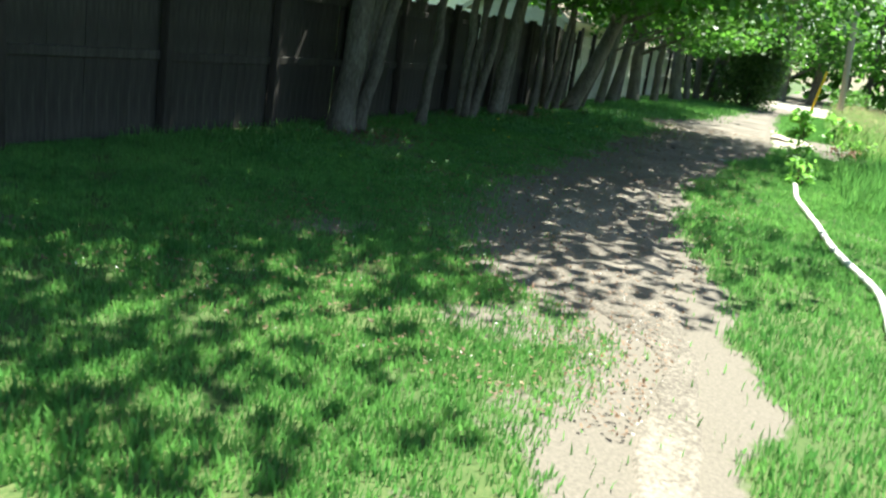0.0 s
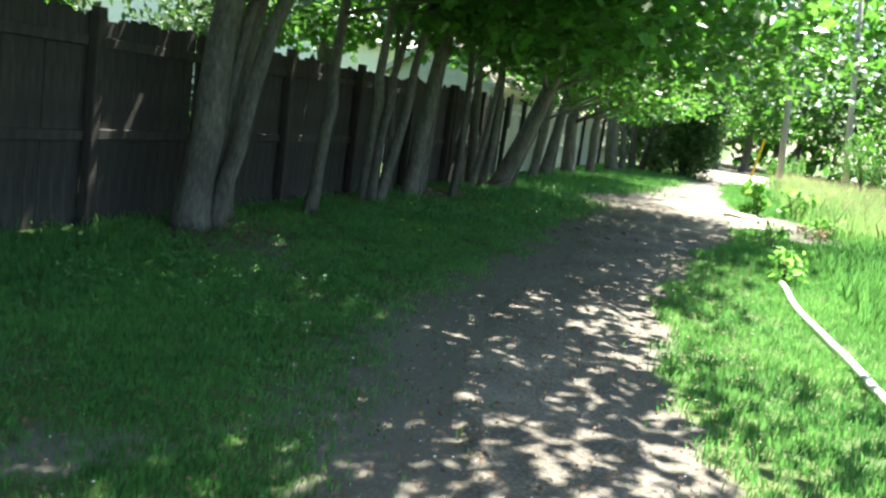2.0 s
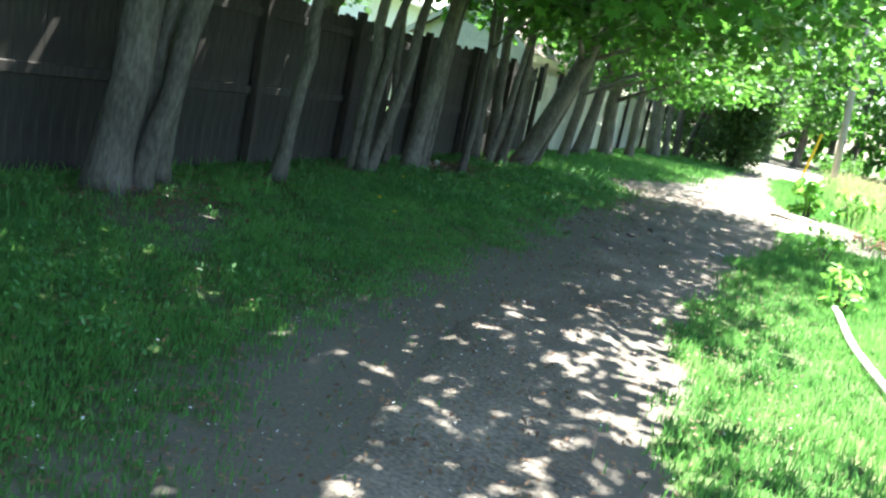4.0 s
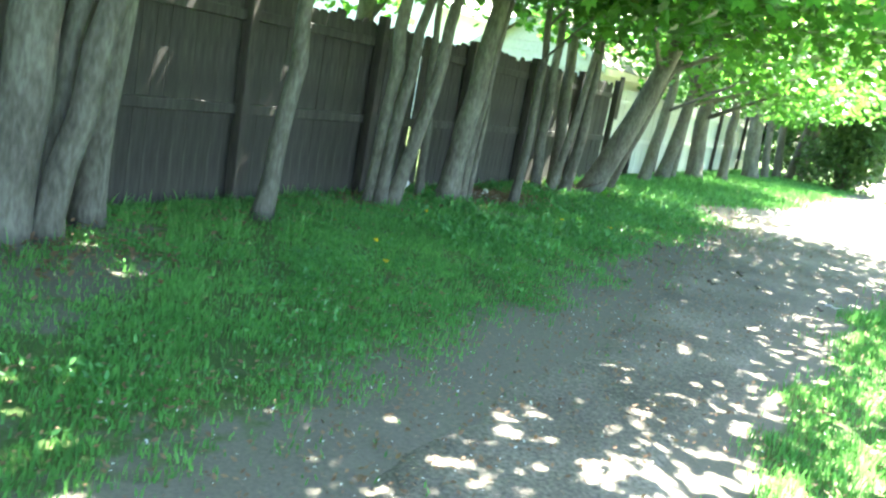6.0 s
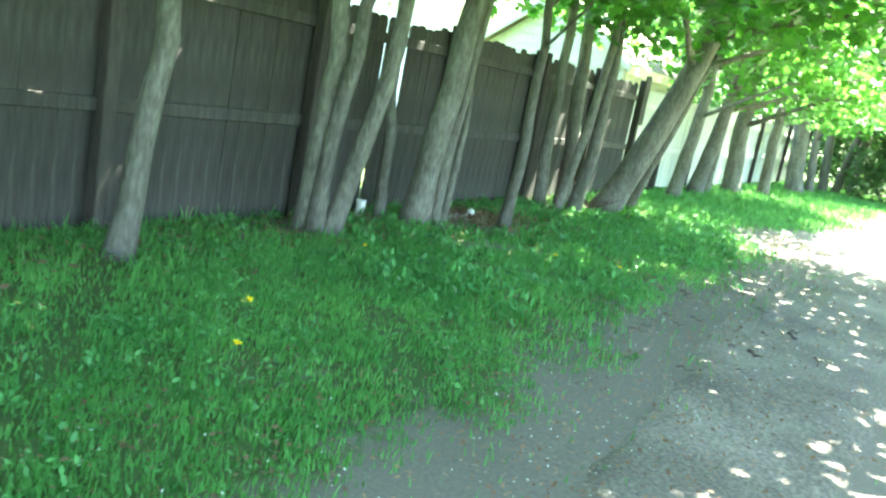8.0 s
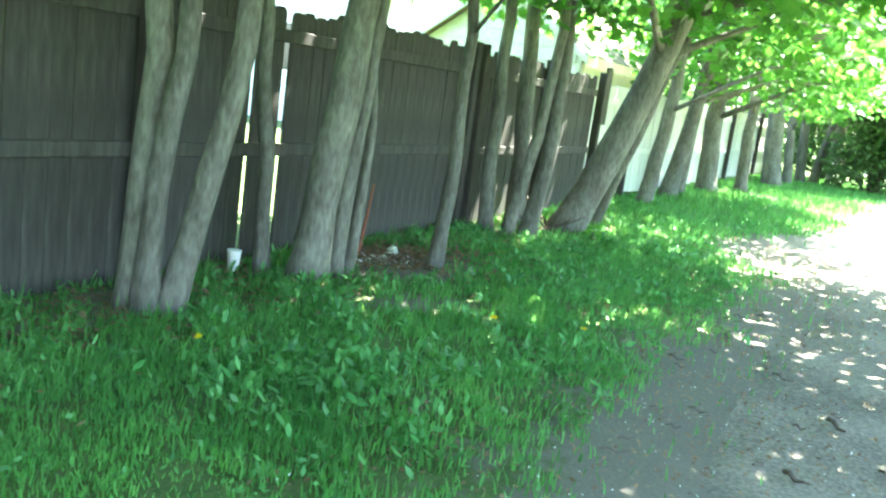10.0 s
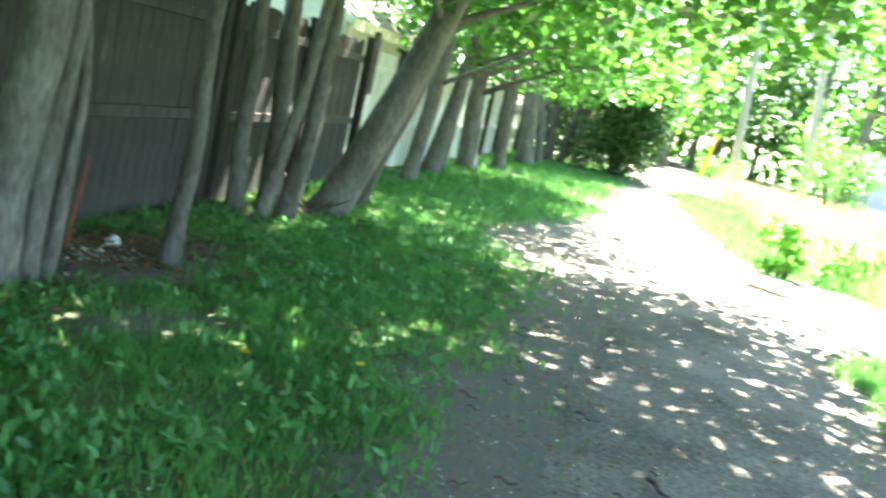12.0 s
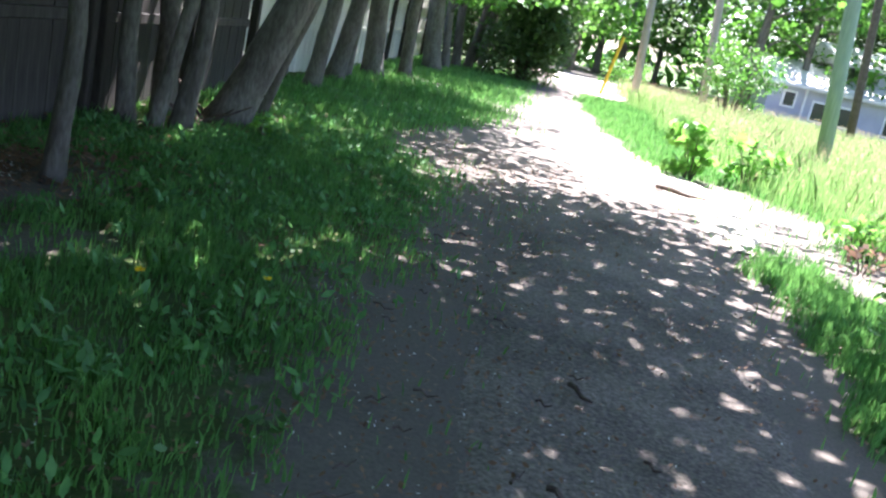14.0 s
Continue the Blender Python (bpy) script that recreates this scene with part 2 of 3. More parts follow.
# ---- ground ----
LEFT = ((-14, 1.0), (-9.5, 0.93), (-7.8, 0.75), (-7.0, -0.1), (-5.2, -0.72), (-3, -1.1), (0, -1.09), (2.6, -1.38), (3.8, -1.46), (5.2, -1.24), (6.7, -1.25), (8.2, -1.8), (9.4, -2.1), (10.4, -1.75), (12, -1.2), (16, -0.95), (20, -0.74), (26, -0.72), (34, -0.8))
RIGHT = ((-14, 1.95), (-9, 1.46), (-7.2, 1.14), (-5.3, 0.70), (-4.3, 0.38), (-2.4, 0.08), (-1.2, 0.12), (1, 0.12), (3.8, 0.54), (5.6, 0.72), (7.9, 0.8), (11.2, 0.55), (15.9, 0.24), (22.5, 0.04), (26, 0.3), (34, 2.5))


def edge(table, y):
    ys, xs = zip(*table)
    return np.interp(y, ys, xs)


def wobble(y, seed):
    return 0.10 * noise.noise(Vector((seed, y * 1.7, 0))) + 0.05 * noise.noise(Vector((seed, y * 6, 3)))


def spread(x, y, scale, seed):
    """A smooth pattern between about -1 and 1."""
    return (np.sin(x * scale + seed) * np.cos(y * scale * 0.8 + seed * 2) + np.sin((x + y) * scale * 1.9 + seed * 3) * 0.6 + np.sin((x * 1.3 - y) * scale * 3.1 + seed) * 0.4) / 1.6


def wear_at(x, y):
    """How worn the lawn is: 1 on the path, 0 on untouched grass."""
    left, right = edge(LEFT, y) - x, x - edge(RIGHT, y)
    out = np.maximum(left, right) + 0.16 * spread(x, y, 2.3, 1)
    fade = np.clip((y + 8.0) / 1.5, 0, 1)
    worn = np.clip(1 - out / np.where(left > right, 0.34 + 0.70 * fade, 0.14 + 0.14 * fade), 0, 1)
    for px, py, rx, ry, much in ((0.15, -7.9, 0.55, 0.45, 0.62), (0.55, -9.0, 0.26, 0.36, 0.55), (0.67, -8.2, 0.12, 0.5, 0.6), (0.6, -9.9, 0.3, 0.3, 0.42), (-0.9, -5.6, 0.7, 1.0, 0.6), (-3.3, -2.7, 0.5, 0.6, 0.8), (-4.0, 4.2, 0.6, 0.9, 1.0), (-1.9, 8.8, 0.7, 1.2, 0.9), (-4.3, 1.6, 0.35, 1.2, 0.6), (1.2, 8.9, 1.6, 2.6, 1.0), (2.1, 6.9, 0.8, 1.2, 1.0), (-1.8, 3.4, 0.5, 1.6, 0.45), (-4.1, 7.0, 0.5, 0.9, 0.7)):
        worn = np.maximum(worn, much * np.clip(1.3 - ((x - px) / rx) ** 2 - ((y - py) / ry) ** 2 + 0.35 * spread(x, y, 3.1, px), 0, 1))
    bare = 0.62 * np.clip(spread(x, y, 1.15, 9) * 1.6 - 0.25, 0, 1) * np.clip((left - 0.2) / 0.5, 0, 1) * np.clip((x + 4.5) / 0.5, 0, 1)
    return np.maximum(worn, bare)


bm = bmesh.new()
cuts_x = [-300, -60, -20, -12, -8, -6] + [-5 + k * 0.13 for k in range(70)] + [5, 7, 10, 14, 22, 60, 300]
cuts_y = [-300, -60, -25] + [-16 + k * 0.18 for k in range(280)] + [36, 40, 55, 80, 150, 400]
grid = [[bm.verts.new((x, y, 0.02 * noise.noise(Vector((x * 0.7, y * 0.7, 0))) if abs(x) < 9 else 0)) for x in cuts_x] for y in cuts_y]
for r1, r2 in zip(grid, grid[1:]):
    for k in range(len(cuts_x) - 1):
        bm.faces.new((r1[k], r1[k + 1], r2[k + 1], r2[k]))
ground = new("ground", mesh_of("ground", bm, M_SOIL, True))
gx, gy = np.meshgrid(np.array(cuts_x), np.array(cuts_y))
ground.data.attributes.new("wear", "FLOAT", "POINT").data.foreach_set("value", wear_at(gx.ravel(), gy.ravel()).astype(np.float32))
tagged(ground, "earth under thin green lawn along the fence", "ground", kind="structure")


def strip(name, left, right, y0, y1, step, z, material, label, inset=0.0):
    bm = bmesh.new()
    rows = []
    y = y0
    while y <= y1:
        a, b = edge(left, y) + wobble(y, 1.3) + inset, edge(right, y) + wobble(y, 8.1) - inset
        rows.append([bm.verts.new((a + (b - a) * k / 10, y, z + 0.02 * noise.noise(Vector(((a + (b - a) * k / 10) * 0.7, y * 0.7, 0))) + 0.006 * noise.noise(Vector((k * 0.6, y * 3, 5))) - (0.03 if k in (0, 10) else 0))) for k in range(11)])
        y += step
    for r1, r2 in zip(rows, rows[1:]):
        for k in range(10):
            bm.faces.new((r1[k], r1[k + 1], r2[k + 1], r2[k]))
    ob = new(name, mesh_of(name, bm, material, True))
    return tagged(ob, label, "path", kind="structure")


strip("path", LEFT, RIGHT, -14, 34, 0.12, 0.012, M_DIRT, "trodden grey-brown dirt footpath between grass verges", 0.14)
# Pale overlay puts full-sun brightness into the colour of the sandy path edge.
strip("sandy_patch", ((6.8, 0.8), (8, 0.62), (10, 0.5), (13, 0.35)), ((6.8, 0.95), (7.6, 1.25), (9, 1.55), (10.5, 1.3), (13, 0.5)), 6.8, 13, 0.1, 0.016, M_SAND, "sandy widening of the footpath, colour lightened for full sun")
strip("clearing", ((26, 0.6), (30, 0.2), (36, -1), (44, -4)), ((26, 0.9), (30, 6), (36, 9), (44, 12)), 26, 44, 0.5, 0.03, M_SAND, "sunlit pale open ground at the path's far end")


# ---- fence ----
def board_mesh(width, height, ear):
    return mesh_of("board", prism([(-width / 2, 0), (width / 2, 0), (width / 2, height - ear), (width / 2 - ear, height), (-width / 2 + ear, height), (-width / 2, height - ear)], "x", -0.01, 0.01), M_BROWN)


XF = -4.6
POSTS = (-14.9, -12.95, -11.0, -9.05, -7.1, -5.16, -3.28, -1.58, 0.06, 2.02, 4.1, 6.14, 6.36, 8.2, 10.1)
fence = thing("fence", "tall dark brown weathered wooden board fence with rails", "fence", (XF, 0, 0), kind="structure")
kinds = [board_mesh(0.138, h, 0.03) for h in (1.80, 1.83, 1.85)]
y = -15.0
gaps = ((2.86, 2.90), (3.18, 3.22), (-1.95, -1.9))
while y < 10.1:
    wide = any(a <= y <= b + 0.1 for a, b in gaps)
    ob = part("board", rnd.choice(kinds), None, fence)
    ob.location = (-0.05 + rnd.uniform(-0.004, 0.004), y, -0.03 + rnd.uniform(-0.015, 0.015))
    ob.rotation_euler = (rnd.uniform(-0.006, 0.006), 0, rnd.uniform(-0.006, 0.006))
    y += 0.1388 + (0.055 if wide else rnd.uniform(0, 0.0015))
post_kind = mesh_of("post", block((-0.05, -0.05, -0.05), (0.05, 0.05, 1.86), 0.008), M_POST)
for k, py in enumerate(POSTS):
    ob = part("post", post_kind, None, fence)
    ob.location = (0.03, py, 0)
    ob.rotation_euler = (rnd.uniform(-0.015, 0.015), rnd.uniform(-0.015, 0.015), 0)
    if k + 1 < len(POSTS):
        for z in (0.79, 1.58):
            length = POSTS[k + 1] - py - 0.1
            r = part("rail", block((-0.02, 0, -0.045), (0.02, length, 0.045), 0.006), M_BROWN, fence)
            r.location = (-0.018, py + 0.05, z + rnd.uniform(-0.01, 0.01))
part("end_board", prism([(-0.13, 1.16), (0.1, 1.16), (0.1, 1.9), (0.05, 1.95), (-0.13, 1.93)], "x", 0.085, 0.11), M_POST, fence).location = (0, 10.15, 0)

white_fence = thing("white_fence", "weathered off-white board fence with dark posts", "fence", (-4.72, 0, 0), kind="structure")
wide_board = mesh_of("board", prism([(-0.145, 0), (0.145, 0), (0.145, 1.7), (-0.145, 1.7)], "x", -0.012, 0.012), M_WHITEF)
y = 10.4
while y < 30:
    ob = part("board", wide_board, None, white_fence)
    ob.location, ob.rotation_euler = (-0.05 + rnd.uniform(-0.005, 0.005), y, 0.05 + rnd.uniform(-0.02, 0.02)), (rnd.uniform(-0.008, 0.008), 0, rnd.uniform(-0.02, 0.02))
    y += 0.296
for k in range(9):
    ob = part("post", post_kind, None, white_fence)
    ob.location = (0.03, 12.2 + 2.2 * k, 0)
    for z in (0.75, 1.5):
        r = part("rail", block((-0.02, 0, -0.04), (0.02, 2.08, 0.04), 0.006), M_WHITEF, white_fence)
        r.location = (-0.018, 12.25 + 2.2 * (k - 1), z)

# ---- garage behind the fence ----
garage = thing("garage", "low pale clapboard garage with brown shingle roof", "garage", (-5.2, 11.0, 0))
part("wall", prism([(-0.05, 0), (-2.75, 0), (-2.75, 2.15), (-1.4, 3.1), (-0.05, 2.12)], "y", 0, 4.6), M_SIDING, garage)
for k in range(16):
    z = 0.1 + k * 0.19
    half = 1.33 if z < 1.95 else max(0.06, 1.33 * (2.92 - z) / 0.97)
    part("clapboard", prism([(-0.03, z), (-0.012, z + 0.185), (0.0, z + 0.185), (0.0, z)], "x", -1.4 - half, -1.4 + half), M_SIDING, garage)
part("side_panel", block((-0.05, 0.05, 0.05), (-0.01, 4.55, 2.0)), M_CREAM, garage)
part("roof", prism([(0.12, 2.04), (-1.4, 3.14), (-2.95, 2.06), (-2.95, 2.15), (-1.4, 3.24), (0.12, 2.13)], "y", -0.2, 4.8), M_ROOF, garage)
part("fascia", block((0.10, -0.21, 1.95), (0.135, 4.8, 2.11)), M_CREAM, garage)
part("bargeboard", prism([(0.12, 1.98), (-1.4, 3.08), (-2.95, 2.0), (-2.95, 2.12), (-1.4, 3.21), (0.12, 2.1)], "y", -0.24, -0.205), M_SIDING, garage)

white_house = thing("white_house", "white clapboard house with pale roof beyond the fence", "house", (-17, 16, 0))
part("wall", prism([(-5, 0), (5, 0), (5, 3.4), (0, 5.6), (-5, 3.4)], "y", 0, 9), M_WHITE, white_house)
part("roof", prism([(5.4, 3.2), (0, 5.65), (-5.4, 3.2), (-5.4, 3.32), (0, 5.8), (5.4, 3.32)], "y", -0.4, 9.4), M_PROOF, white_house)
for wx in (-2.5, 1.5):
    w = part("window", block((wx, -0.05, 1.2), (wx + 1.0, 0.0, 2.5)), M_WHITE, white_house)
    part("pane", block((wx + 0.08, -0.06, 1.28), (wx + 0.92, -0.052, 2.42)), M_GLASS, w)


# ---- trees ----
def tree(label, x, y, r, lean_x, lean_y, height, crown_r, seed, stems=(), leaf=M_LEAF, low=2.4, reach=1.0, count=16, each=120, size=0.15, group="trees along the fence", first=0.5, hang_shade=(), shape=MAPLE, bow=(0.0, 0.0)):
    """A maple: trunk with flared foot, side stems, limbs and a crown of leaves; lean in metres sideways per metre up."""
    rr = random.Random(seed)
    ob = thing("maple_tree", label, "tree", (x, y, 0), group)

    def line(lx, ly, top, bx, by, ox=0.0, oy=0.0):
        pts = []
        for k in range(16):
            z = top * (k / 15) ** 1.25
            w = z * min(z, 2.5) if z < 2.5 else 6.25 + (z - 2.5) * 1.2
            sway = Vector((noise.noise(Vector((seed, ox + oy, z * 1.9))), noise.noise(Vector((ox - oy, seed, z * 1.9 + 9))), 0)) * 0.045 * min(1.0, z)
            pts.append(Vector((ox + lx * z + bx * w, oy + ly * z + by * w, z - 0.05)) + sway)
        return pts

    def radii(r0, top):
        out = []
        for k in range(16):
            f = (k / 15) ** 1.25
            z = top * f
            knot = 1 + 0.10 * max(0.0, noise.noise(Vector((seed * 3.1, r0 * 90, z * 2.7))))
            out.append(r0 * 0.97 * (1 - 0.70 * f) * (1 + 0.36 * math.exp(-z * 7)) * knot)
        return out

    main = line(lean_x, lean_y, height * 0.8, *bow)
    part("trunk", tube(bmesh.new(), main, radii(r, height * 0.8), 14, 0.10), M_BARK, ob, smooth=True)
    for ox, oy, sr, sx, sy, bx, by, *cut in stems:
        top = cut[0] if cut else height * 0.75
        part("stem", tube(bmesh.new(), line(sx, sy, top, bx, by, ox, oy), radii(sr, max(top, 4.0)), 12, 0.10), M_BARK, ob, smooth=True)
    centres = []
    for k in range(count):
        f = first + (0.98 - first) * k / count
        base = main[min(15, max(0, int(f * 15)))]
        a = rr.uniform(0, 2 * math.pi)
        length = crown_r * rr.uniform(0.45, 1.0) * (1.1 - 0.5 * f)
        way = Vector((math.cos(a) * length + 0.30 * crown_r * reach, math.sin(a) * length, rr.uniform(-0.1, 0.5) * length))
        tip = base + way
        tip.z = max(tip.z, low + rr.uniform(0, 0.5))
        mid = base.lerp(tip, 0.5) + Vector((0, 0, 0.25))
        if k % 2 == 0:
            part("limb", tube(bmesh.new(), [base, mid, tip], [r * 0.3, r * 0.18, 0.008], 6), M_BARK, ob, smooth=True)
        centres += [tip, mid.lerp(tip, 0.5)]
    # Extra limbs: low ones droop into view, high unseen ones are added for shade.
    for hx, hy, hz in hang_shade:
        tip = Vector((hx - x, hy - y, hz))
        base = main[10]
        part("limb", tube(bmesh.new(), [base, base.lerp(tip, 0.5) + Vector((0, 0, 0.5)), tip], [r * 0.28, r * 0.15, 0.006], 6), M_BARK, ob, smooth=True)
        centres += [tip, base.lerp(tip, 0.75) + Vector((0, 0, 0.3))]
    places = clump([tuple(c) for c in centres], crown_r * 0.36, each, 0.55)
    places = places[places[:, 2] > low - 0.35]
    crown = part("crown", mesh_np("crown", leaves(places, size, shape), len(shape), leaf), None, ob)
    return ob


GREY = "grey-barked maple leaning out from the fence"
tree("large two-stemmed maple with grey bark beside the fence", -4.06, -2.49, 0.165, 0.047, 0.055, 8.5, 3.3, 1, ((0.13, 0.20, 0.095, 0.084, 0.094, 0.026, 0.029), (-0.16, 0.73, 0.115, 0.017, 0.019, 0.020, 0.022), (-0.03, 0.19, 0.078, 0.083, 0.093, 0.009, 0.011)), bow=(0.005, 0.006), first=0.45, reach=1.9, count=30, each=150, hang_shade=((0.2, -0.3, 2.9), (0.0, 0.8, 2.7), (-0.2, -2.6, 3.6), (-0.8, -3.4, 3.6), (-0.6, -0.6, 3.9), (-4.3, -3.6, 3.8), (-4.0, -2.8, 5.0), (-4.5, -4.6, 4.2), (-4.4, -5.8, 4.5), (-3.5, -4.2, 4.2), (-2.6, -4.9, 4.5), (-3.2, -6.2, 4.8), (-1.6, -4.0, 4.2), (1.7, -2.2, 4.0), (1.6, -3.4, 4.3), (0.0, -2.8, 5.0), (-0.6, -3.6, 5.0), (0.8, -3.9, 5.0), (0.1, -4.3, 5.2)))
tree("slender maple with a thin leaning trunk by the fence", -4.01, -0.21, 0.080, 0.084, 0.072, 6.5, 2.4, 2, bow=(-0.015, -0.013), count=16, each=140, first=0.55, reach=2.0, hang_shade=((-4.2, 0.6, 4.0), (-4.2, 1.5, 4.2), (-4.1, 2.3, 4.2), (0.2, 0.4, 3.6), (-0.9, 1.2, 3.5), (-0.6, 0.0, 4.6), (0.0, -0.9, 4.4), (0.2, 0.9, 4.6)))
tree("clump of slim grey maple stems against the fence", -3.97, 1.68, 0.076, 0.178, 0.180, 7.5, 2.6, 3, ((-0.05, -0.10, 0.068, 0.015, 0.012, 0.024, 0.030), (-0.16, -0.08, 0.086, 0.022, 0.020, 0.0, 0.0)), bow=(-0.026, -0.030), count=22, each=118, first=0.5, reach=1.8, hang_shade=((0.3, 2.2, 3.6), (-0.6, 3.0, 3.4), (0.8, 3.4, 3.8), (0.2, 2.2, 5.0), (-0.5, 1.6, 5.0), (0.9, 2.6, 5.2), (0.3, 3.2, 5.3), (-0.2, 2.8, 5.6), (0.6, 1.6, 5.2)))
tree("thin straight maple sapling close to the fence", -4.29, 2.86, 0.055, -0.046, -0.040, 5.5, 1.6, 4, count=8, each=80, first=0.6)
tree("grey mottled maple with two side stems", -4.02, 2.98, 0.126, 0.072, 0.054, 8.5, 3.0, 5, ((0.08, 0.19, 0.060, 0.040, 0.030, 0.010, 0.007), (0.05, 0.37, 0.055, 0.121, 0.084, -0.056, -0.038, 1.55)), bow=(0.005, 0.003), count=26, each=118, first=0.48, reach=1.9, hang_shade=((0.3, 4.2, 3.5), (-0.5, 5.2, 3.4), (0.8, 5.4, 3.7), (-1.0, 4.2, 3.2), (-0.3, 4.8, 5.0), (0.6, 6.0, 5.0), (-0.9, 3.6, 4.8), (0.3, 3.2, 5.0), (0.9, 4.6, 5.0), (1.0, 5.6, 5.2), (0.5, 3.8, 4.8), (1.6, 5.0, 4.8), (2.1, 5.6, 5.0)))
tree("slender curved maple sapling before the fence", -3.72, 4.22, 0.062, 0.080, 0.044, 6.0, 2.4, 6, bow=(-0.033, -0.018), count=16, each=140, first=0.5, reach=2.0, hang_shade=((-4.2, 4.5, 4.0), (-4.0, 5.2, 4.6), (-4.3, 3.8, 3.8), (-4.0, 6.0, 4.6)))
tree("bunch of dark slim maple stems by the fence", -4.30, 7.10, 0.110, -0.050, -0.020, 7.5, 2.6, 7, ((0.02, -0.80, 0.080, -0.055, -0.025, 0.014, 0.006), (0.23, -0.78, 0.066, 0.187, 0.083, -0.035, -0.016), (0.40, -0.65, 0.086, 0.145, 0.060, -0.045, -0.019)), count=22, each=118, first=0.5, reach=1.9, hang_shade=((0.2, 7.3, 3.4), (0.7, 8.2, 3.6), (-0.2, 6.6, 4.8), (0.5, 7.4, 5.0), (-0.9, 6.0, 4.4), (-0.8, 7.8, 4.6), (0.7, 5.8, 4.8), (1.2, 5.2, 5.0), (0.3, 5.3, 5.3), (1.3, 6.2, 5.3)))
tree("thick maple leaning strongly over the grass", -3.85, 7.37, 0.185, 0.402, 0.137, 8.0, 3.2, 8, ((0.05, 0.85, 0.068, 0.286, 0.094, 0.0, 0.0),), bow=(-0.029, -0.010), count=20, first=0.4, reach=1.2, hang_shade=((1.3, 6.5, 3.0), (2.3, 6.2, 2.75), (3.1, 6.8, 2.9), (0.6, 8.5, 2.8), (2.0, 9.5, 3.0), (1.7, 6.2, 4.6), (2.2, 7.0, 5.0)))
far = ((11.6, -4.14, 0.125, 0.170, -0.034), (13.6, -4.28, 0.150, 0.185, -0.016), (14.4, -4.25, 0.095, 0.05, 0.0), (16.3, -4.14, 0.21, -0.07, 0.011), (17.9, -3.75, 0.135, -0.017, -0.003), (21.6, -3.62, 0.24, -0.10, 0.0), (23.6, -3.48, 0.125, -0.10, 0.0), (25.4, -3.35, 0.145, -0.08, 0.0), (26.3, -3.1, 0.14, 0.15, 0.0), (27.4, -2.6, 0.22, -0.06, 0.0))
for k, (ty, tx, tr, ln, bw) in enumerate(far):
    tree("dark-barked maple in the row along the fence", tx, ty, tr, ln, 0.0, 7.5 + (k % 3), 3.0, 20 + k, count=16, each=110, first=0.38, low=2.0, reach=1.0, size=0.14, bow=(bw, 0.0))
# Unseen leafy limbs added high up to throw shade on the near lawn.
MORE_SHADE_LIMBS = ((-4.0, -7.5, 5.2), (-3.0, -6.5, 5.6), (-2.2, -7.2, 5.4), (-1.2, -6.0, 5.4), (-3.8, -5.5, 5.8), (-2.0, -4.4, 5.6), (-0.2, -6.8, 5.0), (-4.2, -9.0, 5.0), (-4.4, -4.0, 5.2), (-1.0, -3.6, 5.4), (-0.4, -7.5, 5.0), (-1.2, -7.7, 5.2), (-3.0, -8.0, 5.4), (-2.6, -4.9, 5.6))
YARD_SHADE_LIMBS = ((-3.5, -5.0, 5.0), (-2.5, -5.6, 5.2), (-1.5, -5.2, 5.0), (-3.0, -3.8, 5.5), (-1.8, -6.4, 5.2), (-0.6, -4.6, 5.0), (-3.6, -6.9, 5.2), (-3.2, -8.0, 5.0), (-0.4, -5.8, 5.2))
for k, (tx, ty) in enumerate(((-6.0, -4.6), (-6.4, -8.8), (-9.5, -1.5))):
    tree("leafy yard tree behind the brown fence", tx, ty, 0.2, 0.06, 0.0, 8.5, 3.5, 40 + k, count=22, each=(160, 185, 120)[k], first=0.45, low=3.1, reach=1.2, group="yard trees", hang_shade=(YARD_SHADE_LIMBS, MORE_SHADE_LIMBS, ())[k])

tree("grey-trunked yard tree rising close behind the fence", -6.3, 4.15, 0.17, 0.02, 0.0, 7.5, 2.4, 47, count=18, each=120, first=0.34, low=2.35, reach=0.0, group="yard trees", hang_shade=((-5.2, 2.6, 2.5), (-5.4, 1.2, 2.6), (-5.0, 5.4, 2.6)))


# ---- shrubs ----
def shrub(label, x, y, w, d, h, leaf, each, n, size, shape=OVAL, category="shrub", seed=0, z0=0.1):
    rr = random.Random(seed + int(x * 10))
    ob = thing("shrub", label, category, (x, y, 0))
    centres = [(rr.uniform(-w, w) * 0.7, rr.uniform(-d, d) * 0.7, z0 + rr.random() ** 0.8 * h) for _ in range(n)]
    for c in centres[:14]:
        part("branch", tube(bmesh.new(), [Vector((c[0] * 0.15, c[1] * 0.15, -0.02)), Vector((c[0] * 0.5, c[1] * 0.5, c[2] * 0.6)), Vector(c)], [0.02 * h ** 0.5, 0.012 * h ** 0.5, 0.003], 5), M_TWIG, ob)
    pl = clump(centres, min(w, d, h) * 0.45, each, 0.8)
    pl = pl[pl[:, 2] > 0.02]
    part("foliage", mesh_np("foliage", leaves(pl, size, shape, 0.6, 0.2), len(shape), leaf), None, ob)
    return ob


shrub("dense dark green thicket at the fence's end", -1.5, 26.0, 1.3, 1.4, 2.9, M_DLEAF, 220, 80, 0.15)
shrub("dense dark green thicket at the fence's end", -3.2, 30.5, 2.0, 1.6, 3.2, M_DLEAF, 170, 70, 0.16, seed=3)
shrub("bushy green sapling clump at the path's sunny edge", 1.15, 11.2, 0.38, 0.3, 0.6, M_SAP, 16, 12, 0.15, MAPLE)
shrub("bushy green sapling clump at the path's sunny edge", 1.95, 11.5, 0.4, 0.3, 0.5, M_SAP, 15, 10, 0.14, MAPLE, seed=5)
